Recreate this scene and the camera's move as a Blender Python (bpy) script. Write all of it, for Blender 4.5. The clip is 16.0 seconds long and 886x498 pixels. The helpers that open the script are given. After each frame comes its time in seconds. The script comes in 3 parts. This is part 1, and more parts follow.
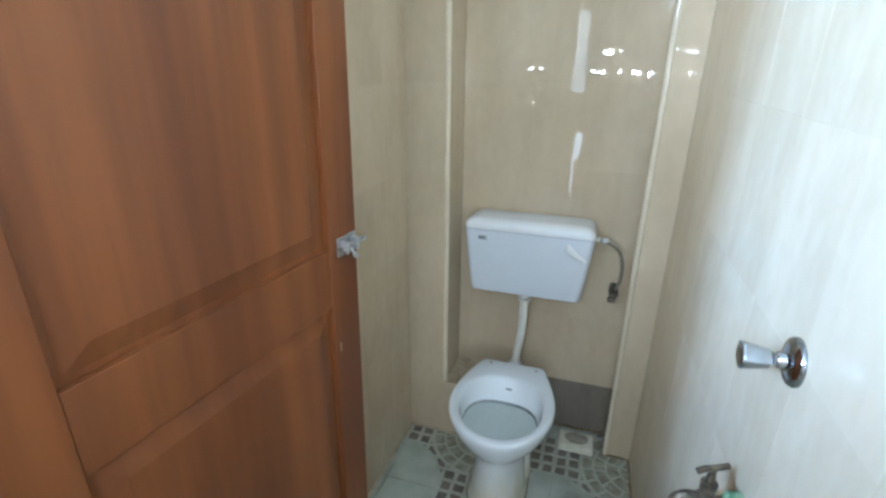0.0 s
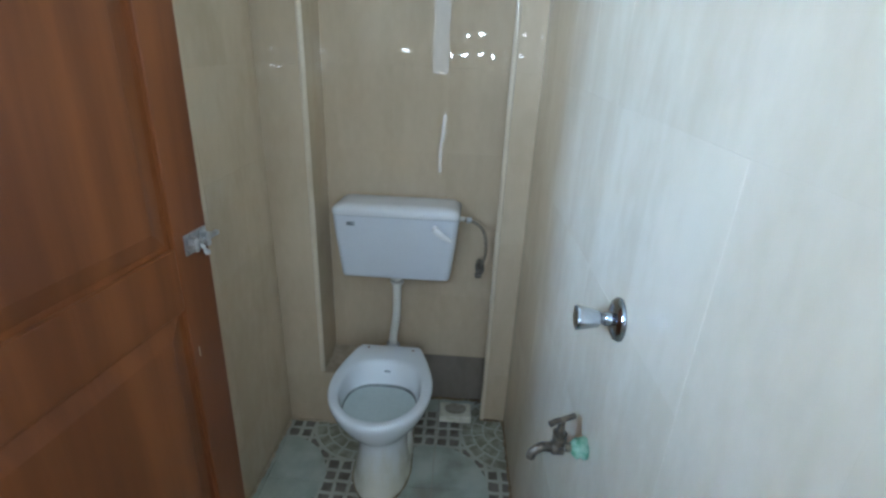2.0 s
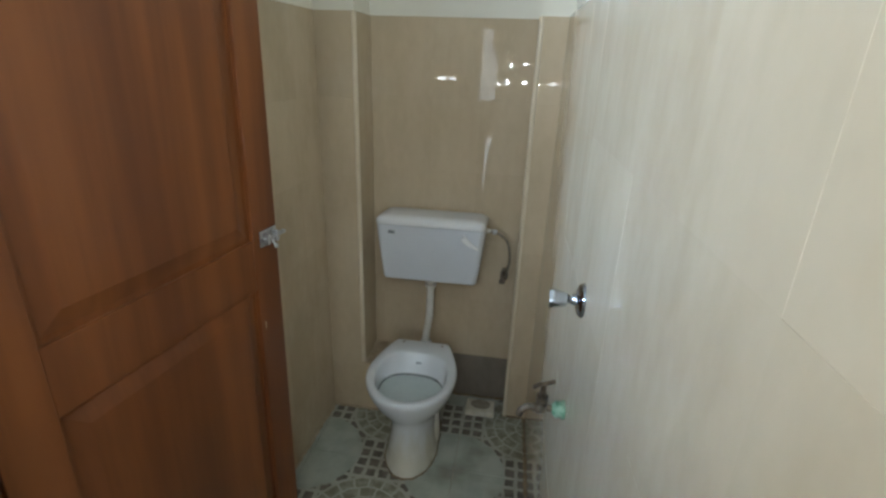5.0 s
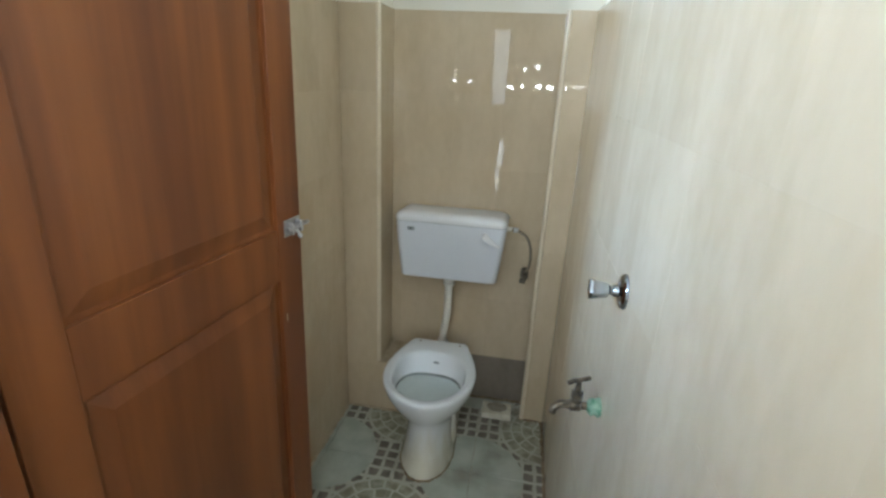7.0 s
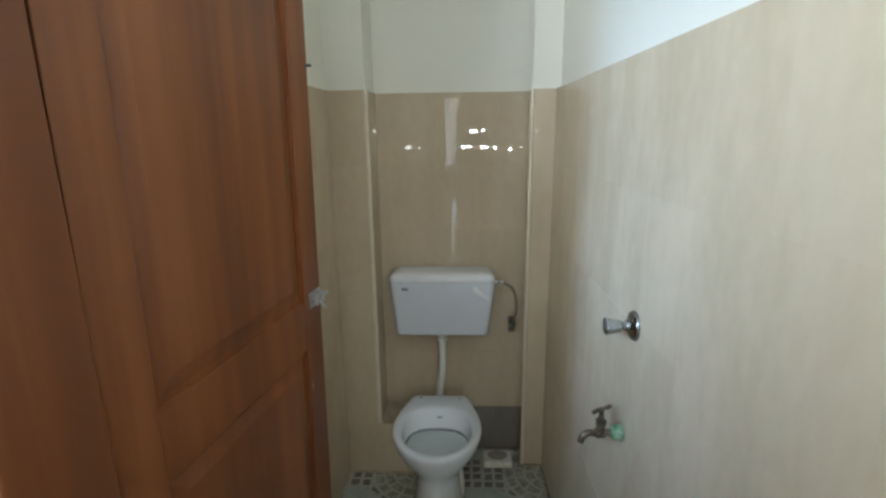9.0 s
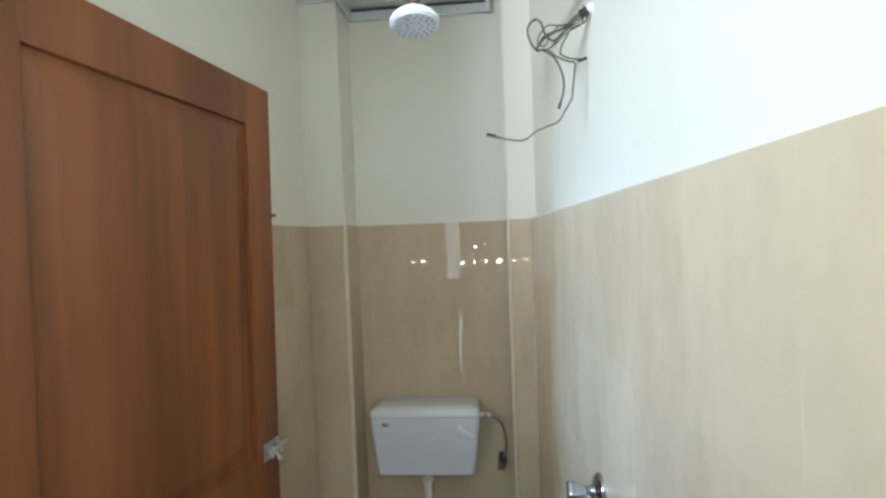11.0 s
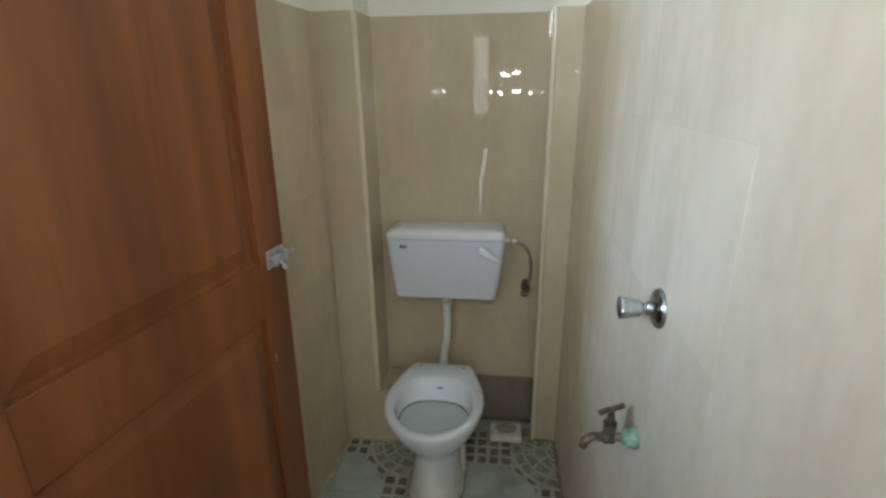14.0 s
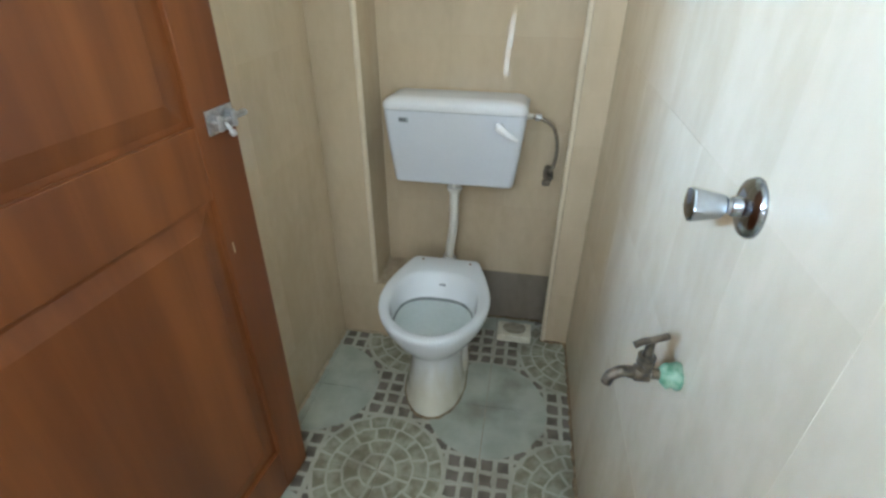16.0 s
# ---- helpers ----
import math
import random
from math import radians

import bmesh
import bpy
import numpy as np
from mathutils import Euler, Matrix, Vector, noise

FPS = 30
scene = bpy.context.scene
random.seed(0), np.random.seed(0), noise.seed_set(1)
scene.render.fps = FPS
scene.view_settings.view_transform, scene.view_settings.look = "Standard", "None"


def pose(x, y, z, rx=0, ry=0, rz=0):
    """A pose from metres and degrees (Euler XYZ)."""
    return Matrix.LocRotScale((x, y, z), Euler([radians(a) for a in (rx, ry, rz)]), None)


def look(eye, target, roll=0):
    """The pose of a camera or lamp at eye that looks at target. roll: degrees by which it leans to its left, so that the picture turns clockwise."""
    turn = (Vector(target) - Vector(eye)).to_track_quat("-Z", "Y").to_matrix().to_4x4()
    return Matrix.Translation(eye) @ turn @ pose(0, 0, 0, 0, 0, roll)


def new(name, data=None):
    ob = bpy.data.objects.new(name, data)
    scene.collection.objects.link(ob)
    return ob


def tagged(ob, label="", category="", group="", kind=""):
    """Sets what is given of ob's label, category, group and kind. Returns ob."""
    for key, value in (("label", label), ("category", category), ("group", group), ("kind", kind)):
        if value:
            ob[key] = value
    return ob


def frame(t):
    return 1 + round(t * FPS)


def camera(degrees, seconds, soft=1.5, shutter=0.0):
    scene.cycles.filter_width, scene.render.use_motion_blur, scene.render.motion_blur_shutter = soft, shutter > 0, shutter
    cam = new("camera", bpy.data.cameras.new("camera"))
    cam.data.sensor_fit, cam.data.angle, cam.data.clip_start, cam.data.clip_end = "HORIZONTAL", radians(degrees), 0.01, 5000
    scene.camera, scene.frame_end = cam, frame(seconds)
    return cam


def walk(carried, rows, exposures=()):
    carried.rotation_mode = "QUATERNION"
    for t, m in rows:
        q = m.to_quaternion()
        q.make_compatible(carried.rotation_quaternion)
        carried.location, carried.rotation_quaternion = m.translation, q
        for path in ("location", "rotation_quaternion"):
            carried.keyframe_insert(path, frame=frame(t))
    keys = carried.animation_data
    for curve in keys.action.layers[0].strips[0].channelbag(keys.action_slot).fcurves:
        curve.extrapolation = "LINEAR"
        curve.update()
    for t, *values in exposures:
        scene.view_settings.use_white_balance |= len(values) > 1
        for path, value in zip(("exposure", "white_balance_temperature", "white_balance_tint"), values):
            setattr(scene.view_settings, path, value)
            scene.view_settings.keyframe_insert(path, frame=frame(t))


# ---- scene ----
EXPOSURES = [(0.0, 0.66, 5350, 6), (1.0, 0.40, 5400, 6), (1.5, 0.20, 5300, 6), (2.5, -0.14, 5080, 6), (3.5, -0.28, 5420, 6.5), (4.5, -0.34, 5950, 7.5), (5.2, -0.33, 6130, 7.5),
             (7.5, 0.22, 6080, 7.5), (9.0, -0.33, 6130, 7.5), (10.2, -0.13, 6120, 8), (12.3, -0.38, 6200, 9), (13.5, -0.46, 6200, 8.5), (14.5, 0.27, 6350, 7.5), (16.0, 0.56, 5900, 6.5)]
cam = camera(84.5, 16.0, 2.6)
PATH = [
    (0, (0.476, -1.769, 1.483), (-0.08, 0.007, 0.749), 0.5),
    (0.5, (0.492, -1.775, 1.485), (0.002, 0.01, 0.727), 0.9),
    (1, (0.503, -1.755, 1.488), (0.172, 0.056, 0.707), 0.6),
    (1.5, (0.494, -1.726, 1.505), (0.317, 0.107, 0.725), 0.7),
    (2, (0.509, -1.764, 1.493), (0.443, 0.072, 0.704), 2.5),
    (2.5, (0.545, -1.812, 1.489), (0.549, 0.022, 0.69), 3.3),
    (3, (0.583, -1.882, 1.505), (0.641, -0.013, 0.798), 3.2),
    (3.5, (0.592, -1.909, 1.521), (0.55, -0.006, 0.909), 1.7),
    (4, (0.605, -1.962, 1.552), (0.417, -0.051, 0.993), 0.7),
    (4.5, (0.613, -2.011, 1.557), (0.347, -0.125, 0.949), 1.2),
    (5, (0.608, -2.005, 1.542), (0.336, -0.158, 0.825), 2.0),
    (7.5, (0.492, -1.997, 1.49), (0.196, -0.137, 0.816), 2.7),
    (8, (0.417, -2.05, 1.502), (0.24, -0.16, 0.872), 0.8),
    (8.5, (0.394, -2.134, 1.523), (0.28, -0.211, 0.988), -0.6),
    (9, (0.381, -2.145, 1.537), (0.29, -0.202, 1.071), -0.7),
    (9.5, (0.398, -2.118, 1.556), (0.272, -0.167, 1.137), -0.8),
    (10, (0.498, -2.103, 1.555), (0.296, -0.128, 1.316), -2.0),
    (10.2, (0.509, -2.096, 1.572), (0.32, -0.114, 1.39), -2.2),
    (12.3, (0.57, -2.113, 1.65), (0.434, -0.117, 1.661), -1.8),
    (12.5, (0.563, -2.094, 1.638), (0.41, -0.101, 1.584), -1.7),
    (13, (0.558, -2.062, 1.562), (0.374, -0.081, 1.357), -1.3),
    (13.5, (0.497, -1.99, 1.532), (0.327, -0.042, 1.115), -1.2),
    (14, (0.494, -1.886, 1.475), (0.254, -0.01, 0.826), -0.8),
    (14.5, (0.534, -1.78, 1.412), (0.199, 0.013, 0.592), -1.1),
    (15, (0.525, -1.709, 1.387), (0.176, 0.042, 0.485), -0.5),
    (15.5, (0.528, -1.674, 1.384), (0.195, 0.039, 0.406), -0.4),
    (16, (0.509, -1.635, 1.355), (0.214, 0.034, 0.293), 0.2),
]
walk(cam, [(t, look(eye, target, roll)) for t, eye, target, roll in PATH], EXPOSURES)

# ---- light: daylight through the windows of the room behind the camera, and one added fill ----
world = bpy.data.worlds.new("sky")
scene.world = world
world.use_nodes = True
sky = world.node_tree.nodes.new("ShaderNodeTexSky")
sky.sky_type, sky.sun_disc, sky.sun_elevation, sky.sun_rotation = "NISHITA", False, radians(50), radians(200)
backdrop_node = world.node_tree.nodes["Background"]
backdrop_node.inputs["Strength"].default_value = 0.1
world.node_tree.links.new(sky.outputs["Color"], backdrop_node.inputs["Color"])


def window_or_fill(name, m, width, height, watts, colour):
    lamp = bpy.data.lights.new(name, "AREA")
    lamp.shape, lamp.size, lamp.size_y, lamp.energy, lamp.color = "RECTANGLE", width, height, watts, colour
    ob = new(name, lamp)
    ob.matrix_world = m
    return ob


REAR = -3.3          # rear wall of the outer room
SIDE = -2.2          # its window side
DAY = (0.84, 0.93, 1.0)
# wide fill lamp added high at the rear, not a known window
window_or_fill("window_or_fill", look((0.15, REAR + 0.02, 2.36), (0.3, 0, 1.7)), 1.5, 0.4, 9, DAY)
window_or_fill("window_or_fill", look((-0.74, REAR + 0.03, 1.95), (0.4, -0.3, 1.6)), 0.7, 0.42, 205, (0.80, 0.91, 1.0))
# strip of open sky that reaches the long side wall past the door jamb
sky_strip = window_or_fill("window_or_fill", look((-1.18, -3.05, 2.12), (0.75, -0.72, 1.0)), 0.24, 0.9, 11, (0.45, 0.68, 1.0))
sky_strip.data.spread = radians(38)
window_or_fill("window_or_fill", look((0.22, REAR + 0.02, 1.52), (0.22, 0, 1.52)), 0.15, 0.70, 1.1, DAY)
window_or_fill("window_or_fill", look((0.255, REAR + 0.02, 0.36), (0.255, 0, 0.36), 2), 0.03, 0.32, 0.14, DAY)
window_or_fill("window_or_fill", look((0.275, REAR + 0.02, 0.66), (0.275, 0, 0.66), -3), 0.045, 0.27, 0.22, DAY)
# bright gaps of the rear window, in three rows
for sx, sz, watts in ((-0.25, 1.37, 0.18), (-0.12, 1.37, 0.15), (0.24, 1.36, 0.5), (0.34, 1.36, 0.5), (0.44, 1.37, 0.8), (0.61, 1.38, 0.7), (0.73, 1.37, 1.4), (0.87, 1.36, 2.4), (0.94, 1.35, 1.8), (1.06, 1.38, 1.2),
                      (-0.40, 1.51, 0.12), (0.23, 1.52, 0.5), (0.47, 1.54, 1.0), (0.60, 1.56, 0.4), (0.88, 1.20, 0.8), (0.96, 1.20, 0.8)):
    window_or_fill("window_or_fill", look((sx, REAR + 0.02, sz), (sx, 0, sz)), 0.042, 0.030, watts * 0.65, (0.97, 0.99, 1.0))


# ---- materials ----
class Nodes:
    """Short hand for building a node material."""

    def __init__(self, name):
        self.mat = bpy.data.materials.new(name)
        self.mat.use_nodes = True
        self.tree = self.mat.node_tree
        self.bsdf = self.tree.nodes["Principled BSDF"]

    def node(self, kind, **values):
        n = self.tree.nodes.new(kind)
        for key, value in values.items():
            n.inputs[key.replace("_", " ")].default_value = value
        return n

    def put(self, value, socket):
        if isinstance(value, (int, float)):
            socket.default_value = value
        elif isinstance(value, tuple):
            socket.default_value = (*value, 1.0)[:4]
        else:
            self.tree.links.new(value, socket)

    def math(self, op, a, b=0.0, c=0.0):
        n = self.tree.nodes.new("ShaderNodeMath")
        n.operation = op
        for value, socket in zip((a, b, c), n.inputs):
            self.put(value, socket)
        return n.outputs[0]

    def mix(self, fac, a, b):
        n = self.tree.nodes.new("ShaderNodeMix")
        n.data_type = "RGBA"
        self.put(fac, n.inputs[0]), self.put(a, n.inputs[6]), self.put(b, n.inputs[7])
        return n.outputs[2]

    def position(self):
        return self.tree.nodes.new("ShaderNodeNewGeometry").outputs["Position"]

    def noise(self, scale, detail=4.0, stretch=None, vector=None):
        n = self.node("ShaderNodeTexNoise", Scale=scale, Detail=detail)
        vec = vector or self.position()
        if stretch:
            m = self.tree.nodes.new("ShaderNodeMapping")
            m.inputs["Scale"].default_value = stretch
            self.tree.links.new(vec, m.inputs["Vector"])
            vec = m.outputs[0]
        self.tree.links.new(vec, n.inputs["Vector"])
        return n.outputs["Fac"]

    def step(self, value, low, high):
        n = self.tree.nodes.new("ShaderNodeMapRange")
        n.interpolation_type = "SMOOTHSTEP"
        self.put(value, n.inputs[0])
        n.inputs[1].default_value, n.inputs[2].default_value = low, high
        return n.outputs[0]

    def bump(self, height, strength, distance):
        n = self.node("ShaderNodeBump", Strength=strength, Distance=distance)
        self.tree.links.new(height, n.inputs["Height"])
        self.tree.links.new(n.outputs[0], self.bsdf.inputs["Normal"])

    def done(self, colour, rough, metal=0.0, **more):
        self.put(colour, self.bsdf.inputs["Base Color"])
        self.put(rough, self.bsdf.inputs["Roughness"])
        self.put(metal, self.bsdf.inputs["Metallic"])
        for key, value in more.items():
            self.put(value, self.bsdf.inputs[key.replace("_", " ")])
        return self.mat


def mottled(name, light, dark, rough, scale=6.0, metal=0.0, relief=0.0, fine=90.0, **more):
    """A surface of two near tones with grain at two scales and slightly uneven gloss."""
    n = Nodes(name)
    coarse, grain = n.noise(scale), n.noise(fine, 2.0)
    both = n.math("ADD", n.math("MULTIPLY", coarse, 0.7), n.math("MULTIPLY", grain, 0.3))
    colour = n.mix(n.step(both, 0.35, 0.65), dark, light)
    if relief:
        n.bump(both, 0.4, relief)
    return n.done(colour, n.math("ADD", rough * 0.8, n.math("MULTIPLY", coarse, rough * 0.4)), metal, **more)


def wall_tile_material(name, light, dark):
    n = Nodes(name)
    veins = n.noise(7.0, 5.0, (1.0, 1.0, 0.35))
    cloud = n.noise(38.0, 3.0, (1.0, 1.0, 0.5))
    info = n.tree.nodes.new("ShaderNodeObjectInfo").outputs["Random"]
    fac = n.math("ADD", n.math("MULTIPLY", veins, 0.6), n.math("ADD", n.math("MULTIPLY", cloud, 0.25), n.math("MULTIPLY", info, 0.12)))
    colour = n.mix(n.step(fac, 0.3, 0.68), dark, light)
    smear = n.noise(3.0, 3.0, (1.0, 1.0, 0.25))
    n.bump(n.noise(1.0, 1.0, (15.0, 15.0, 2.2)), 1.0, 0.0004)
    return n.done(colour, n.math("MULTIPLY", n.step(smear, 0.54, 0.8), 0.10), 0.0, IOR=1.52)


def painted_wall_material():
    n = Nodes("cream_gloss_paint")
    cloud, grain = n.noise(2.5, 4.0), n.noise(60.0, 2.0)
    colour = n.mix(cloud, (0.72, 0.69, 0.585), (0.78, 0.75, 0.65))
    n.bump(n.math("ADD", n.math("MULTIPLY", n.noise(8.0, 2.0), 0.8), n.math("MULTIPLY", grain, 0.08)), 0.12, 0.002)
    return n.done(colour, n.math("ADD", 0.27, n.math("MULTIPLY", cloud, 0.12)), 0.0)


TILE = 0.3           # floor tile
RX, RY = 0.159, -0.786   # centre of a mosaic roundel
PX, PY = 0.459, -0.486   # centre of a plain roundel


def floor_tile_material():
    """Printed ceramic: plain and mosaic roundels that meet at the tile corners, small dark squares between."""
    n = Nodes("printed_floor_tile")
    sep = n.tree.nodes.new("ShaderNodeSeparateXYZ")
    wob = n.node("ShaderNodeTexNoise", Scale=22.0, Detail=2.0)
    pos = n.position()
    n.tree.links.new(pos, wob.inputs["Vector"])
    n.tree.links.new(pos, sep.inputs[0])
    wobble = n.math("MULTIPLY", n.math("SUBTRACT", wob.outputs["Fac"], 0.5), 0.017)
    x, y = n.math("ADD", sep.outputs[0], wobble), n.math("SUBTRACT", sep.outputs[1], wobble)

    def around(cx, cy):
        du = n.math("SUBTRACT", n.math("FLOORED_MODULO", n.math("ADD", x, 0.3 - cx), 0.6), 0.3)
        dv = n.math("SUBTRACT", n.math("FLOORED_MODULO", n.math("ADD", y, 0.3 - cy), 0.6), 0.3)
        r = n.math("SQRT", n.math("ADD", n.math("MULTIPLY", du, du), n.math("MULTIPLY", dv, dv)))
        return r, n.math("ARCTAN2", dv, du)

    rm, angle = around(RX, RY)
    rp, _ = around(PX, PY)
    # small squares in the corners left over
    def bars(v, start, width, edge):
        m = n.math("FLOORED_MODULO", n.math("SUBTRACT", v, start), 0.05)
        d = n.math("ABSOLUTE", n.math("SUBTRACT", m, 0.025))
        return n.step(d, width - edge, width + edge)
    grout = n.math("MAXIMUM", bars(x, RX, 0.0175, 0.0015), bars(y, RY, 0.0175, 0.0015))
    tone = n.noise(45.0, 3.0)
    square = n.mix(n.step(n.noise(16.0, 1.0), 0.35, 0.65), (0.112, 0.096, 0.077), (0.192, 0.170, 0.142))
    line = n.mix(tone, (0.40, 0.40, 0.325), (0.50, 0.50, 0.425))
    colour = n.mix(grout, square, line)
    # plain roundel
    plain = n.mix(n.step(n.noise(9.0, 5.0), 0.3, 0.7), (0.34, 0.372, 0.315), (0.46, 0.49, 0.425))
    colour = n.mix(n.step(rp, 0.207, 0.203), colour, plain)
    # mosaic roundel: rings of stones
    stone = n.mix(n.step(n.noise(24.0, 2.0), 0.35, 0.65), (0.215, 0.212, 0.145), (0.35, 0.348, 0.27))
    gaps = None
    for inner, outer, count, shift in ((0.157, 0.194, 19, 0.0), (0.110, 0.150, 13, 0.1), (0.060, 0.103, 8, 0.3), (0.0, 0.053, 4, 0.2)):
        ring = n.math("MULTIPLY", n.step(rm, inner - 0.001, inner + 0.002), n.step(rm, outer + 0.001, outer - 0.002))
        turn = n.math("FLOORED_MODULO", n.math("ADD", n.math("MULTIPLY", angle, count / 6.28319), shift + 40.0), 1.0)
        off = n.math("MULTIPLY", n.math("SUBTRACT", 0.5, n.math("ABSOLUTE", n.math("SUBTRACT", turn, 0.5))), n.math("MULTIPLY", rm, 6.28319 / count))
        cell = n.math("MULTIPLY", ring, n.step(off, 0.0030, 0.0065))
        gaps = cell if gaps is None else n.math("MAXIMUM", gaps, cell)
    mosaic = n.mix(gaps, line, stone)
    colour = n.mix(n.step(rm, 0.209, 0.205), colour, mosaic)
    dirt = n.noise(5.0, 6.0)
    colour = n.mix(n.math("MULTIPLY", n.step(dirt, 0.46, 0.75), 0.55), colour, (0.13, 0.10, 0.06))
    n.bump(n.noise(120.0, 2.0), 0.15, 0.001)
    return n.done(colour, n.math("ADD", 0.22, n.math("MULTIPLY", dirt, 0.3)))


def wood_material():
    n = Nodes("varnished_red_brown_wood")
    grain = n.noise(14.0, 6.0, (1.0, 1.0, 0.06))
    broad = n.noise(3.0, 3.0, (1.0, 1.0, 0.3))
    colour = n.mix(n.step(grain, 0.3, 0.7), (0.155, 0.047, 0.013), (0.265, 0.088, 0.024))
    colour = n.mix(n.math("MULTIPLY", n.step(broad, 0.4, 0.7), 0.5), colour, (0.105, 0.031, 0.010))
    n.bump(grain, 0.15, 0.002)
    return n.done(colour, n.math("ADD", 0.30, n.math("MULTIPLY", broad, 0.2)))


M_TILE = wall_tile_material("beige_glazed_tile", (0.595, 0.488, 0.347), (0.505, 0.405, 0.276))
M_GREY_TILE = wall_tile_material("grey_glazed_tile", (0.25, 0.212, 0.168), (0.185, 0.155, 0.120))
M_GROUT = mottled("dirty_grout", (0.42, 0.35, 0.25), (0.30, 0.24, 0.17), 0.85, 20.0)
M_BEAD = mottled("cream_corner_bead", (0.70, 0.61, 0.465), (0.63, 0.54, 0.40), 0.18, 10.0)
M_PAINT = painted_wall_material()
# unseen outer walls, toned down so they bounce less light into the closet
M_OUTER = mottled("low_bounce_beige", (0.43, 0.385, 0.32), (0.35, 0.31, 0.25), 0.6, 3.0)
M_FLOOR = floor_tile_material()
M_WOOD = wood_material()
M_CEIL = mottled("grey_white_ceiling_board", (0.72, 0.73, 0.72), (0.62, 0.63, 0.62), 0.5, 4.0)
M_TRIM = mottled("pale_plastic_trim", (0.62, 0.64, 0.64), (0.52, 0.54, 0.54), 0.35, 12.0)
M_CERAMIC = mottled("white_glazed_ceramic", (0.74, 0.77, 0.80), (0.70, 0.73, 0.76), 0.08, 5.0, IOR=1.52)


def stained_ceramic():
    """White glaze, yellowed and dirty in runs low on the pedestal."""
    n = Nodes("stained_white_ceramic")
    pos = n.position()
    sep = n.tree.nodes.new("ShaderNodeSeparateXYZ")
    n.tree.links.new(pos, sep.inputs[0])
    runs = n.noise(22.0, 4.0, (1.0, 1.0, 0.25))
    level = n.math("ADD", sep.outputs[2], n.math("MULTIPLY", n.math("SUBTRACT", runs, 0.5), 0.16))
    glaze = n.mix(n.noise(5.0), (0.70, 0.73, 0.76), (0.75, 0.78, 0.81))
    stain = n.mix(runs, (0.55, 0.52, 0.41), (0.64, 0.62, 0.53))
    colour = n.mix(n.step(level, 0.22, 0.05), glaze, stain)
    colour = n.mix(n.math("MULTIPLY", n.step(level, 0.03, -0.03), 0.35), colour, (0.24, 0.18, 0.10))
    return n.done(colour, n.math("ADD", 0.07, n.math("MULTIPLY", runs, 0.06)), 0.0, IOR=1.52)


M_STAINED = stained_ceramic()
M_PLASTIC = mottled("white_cistern_plastic", (0.72, 0.75, 0.80), (0.69, 0.72, 0.77), 0.22, 5.0)
# cistern plastic made lighter: light from above is put into the lid colour
M_LID = mottled("lit_lid_plastic", (0.79, 0.80, 0.815), (0.75, 0.76, 0.78), 0.2, 5.0)
M_LEVER = mottled("bright_white_plastic", (0.84, 0.85, 0.86), (0.80, 0.81, 0.82), 0.2, 10.0)
M_PIPE = mottled("white_pipe_plastic", (0.74, 0.72, 0.66), (0.66, 0.64, 0.57), 0.3, 14.0)
M_WATER = mottled("still_water_film", (0.60, 0.665, 0.665), (0.54, 0.61, 0.61), 0.03, 5.0, IOR=1.33)
M_WATERLINE = mottled("waterline_shade", (0.15, 0.17, 0.175), (0.27, 0.30, 0.30), 0.4, 40.0)
M_MARK = mottled("grey_blue_print_and_shade", (0.24, 0.27, 0.30), (0.16, 0.18, 0.21), 0.4, 60.0)
M_DARK = mottled("dark_print_and_shade", (0.06, 0.07, 0.08), (0.03, 0.035, 0.04), 0.4, 30.0)
M_SILVER = mottled("silver_print", (0.42, 0.45, 0.48), (0.30, 0.33, 0.36), 0.35, 60.0)
M_RUST = mottled("rusty_stain", (0.22, 0.11, 0.04), (0.12, 0.06, 0.025), 0.8, 40.0)
M_CHROME = mottled("chrome", (0.40, 0.42, 0.45), (0.30, 0.32, 0.35), 0.10, 12.0, 1.0)
M_STEEL = mottled("galvanised_steel", (0.24, 0.26, 0.28), (0.15, 0.165, 0.18), 0.38, 40.0, 0.8)
M_ZINC = mottled("scratched_zinc", (0.60, 0.61, 0.62), (0.40, 0.41, 0.42), 0.35, 60.0, 0.8)
M_BRASS = mottled("tarnished_brass", (0.17, 0.13, 0.085), (0.055, 0.045, 0.035), 0.42, 60.0, 0.75)
M_GREEN = mottled("green_plaster_lump", (0.08, 0.18, 0.095), (0.24, 0.31, 0.20), 0.7, 60.0, relief=0.004)
M_HOSE = mottled("braided_hose", (0.34, 0.29, 0.22), (0.15, 0.125, 0.095), 0.45, 220.0, 0.4)
M_VALVE = mottled("corroded_stop_valve", (0.22, 0.19, 0.15), (0.11, 0.095, 0.075), 0.5, 60.0, 0.6)
M_WIRE = mottled("grey_cable_sheath", (0.10, 0.085, 0.068), (0.045, 0.038, 0.032), 0.5, 120.0)
M_BLACK = mottled("black_tape", (0.02, 0.02, 0.022), (0.012, 0.012, 0.014), 0.5, 60.0)
M_SHOWER = mottled("white_shower_plastic", (0.72, 0.75, 0.80), (0.66, 0.69, 0.74), 0.3, 20.0)
M_NOZZLE = mottled("blue_grey_nozzle", (0.30, 0.34, 0.40), (0.22, 0.26, 0.32), 0.5, 60.0)
M_SOAP = mottled("cream_soap_dish", (0.74, 0.71, 0.60), (0.60, 0.56, 0.44), 0.3, 30.0)
M_SOAP_IN = mottled("brown_soap_hollow", (0.40, 0.36, 0.28), (0.27, 0.235, 0.175), 0.5, 30.0)
M_GRIME = mottled("brown_grime", (0.29, 0.215, 0.13), (0.14, 0.10, 0.06), 0.9, 40.0, relief=0.002)
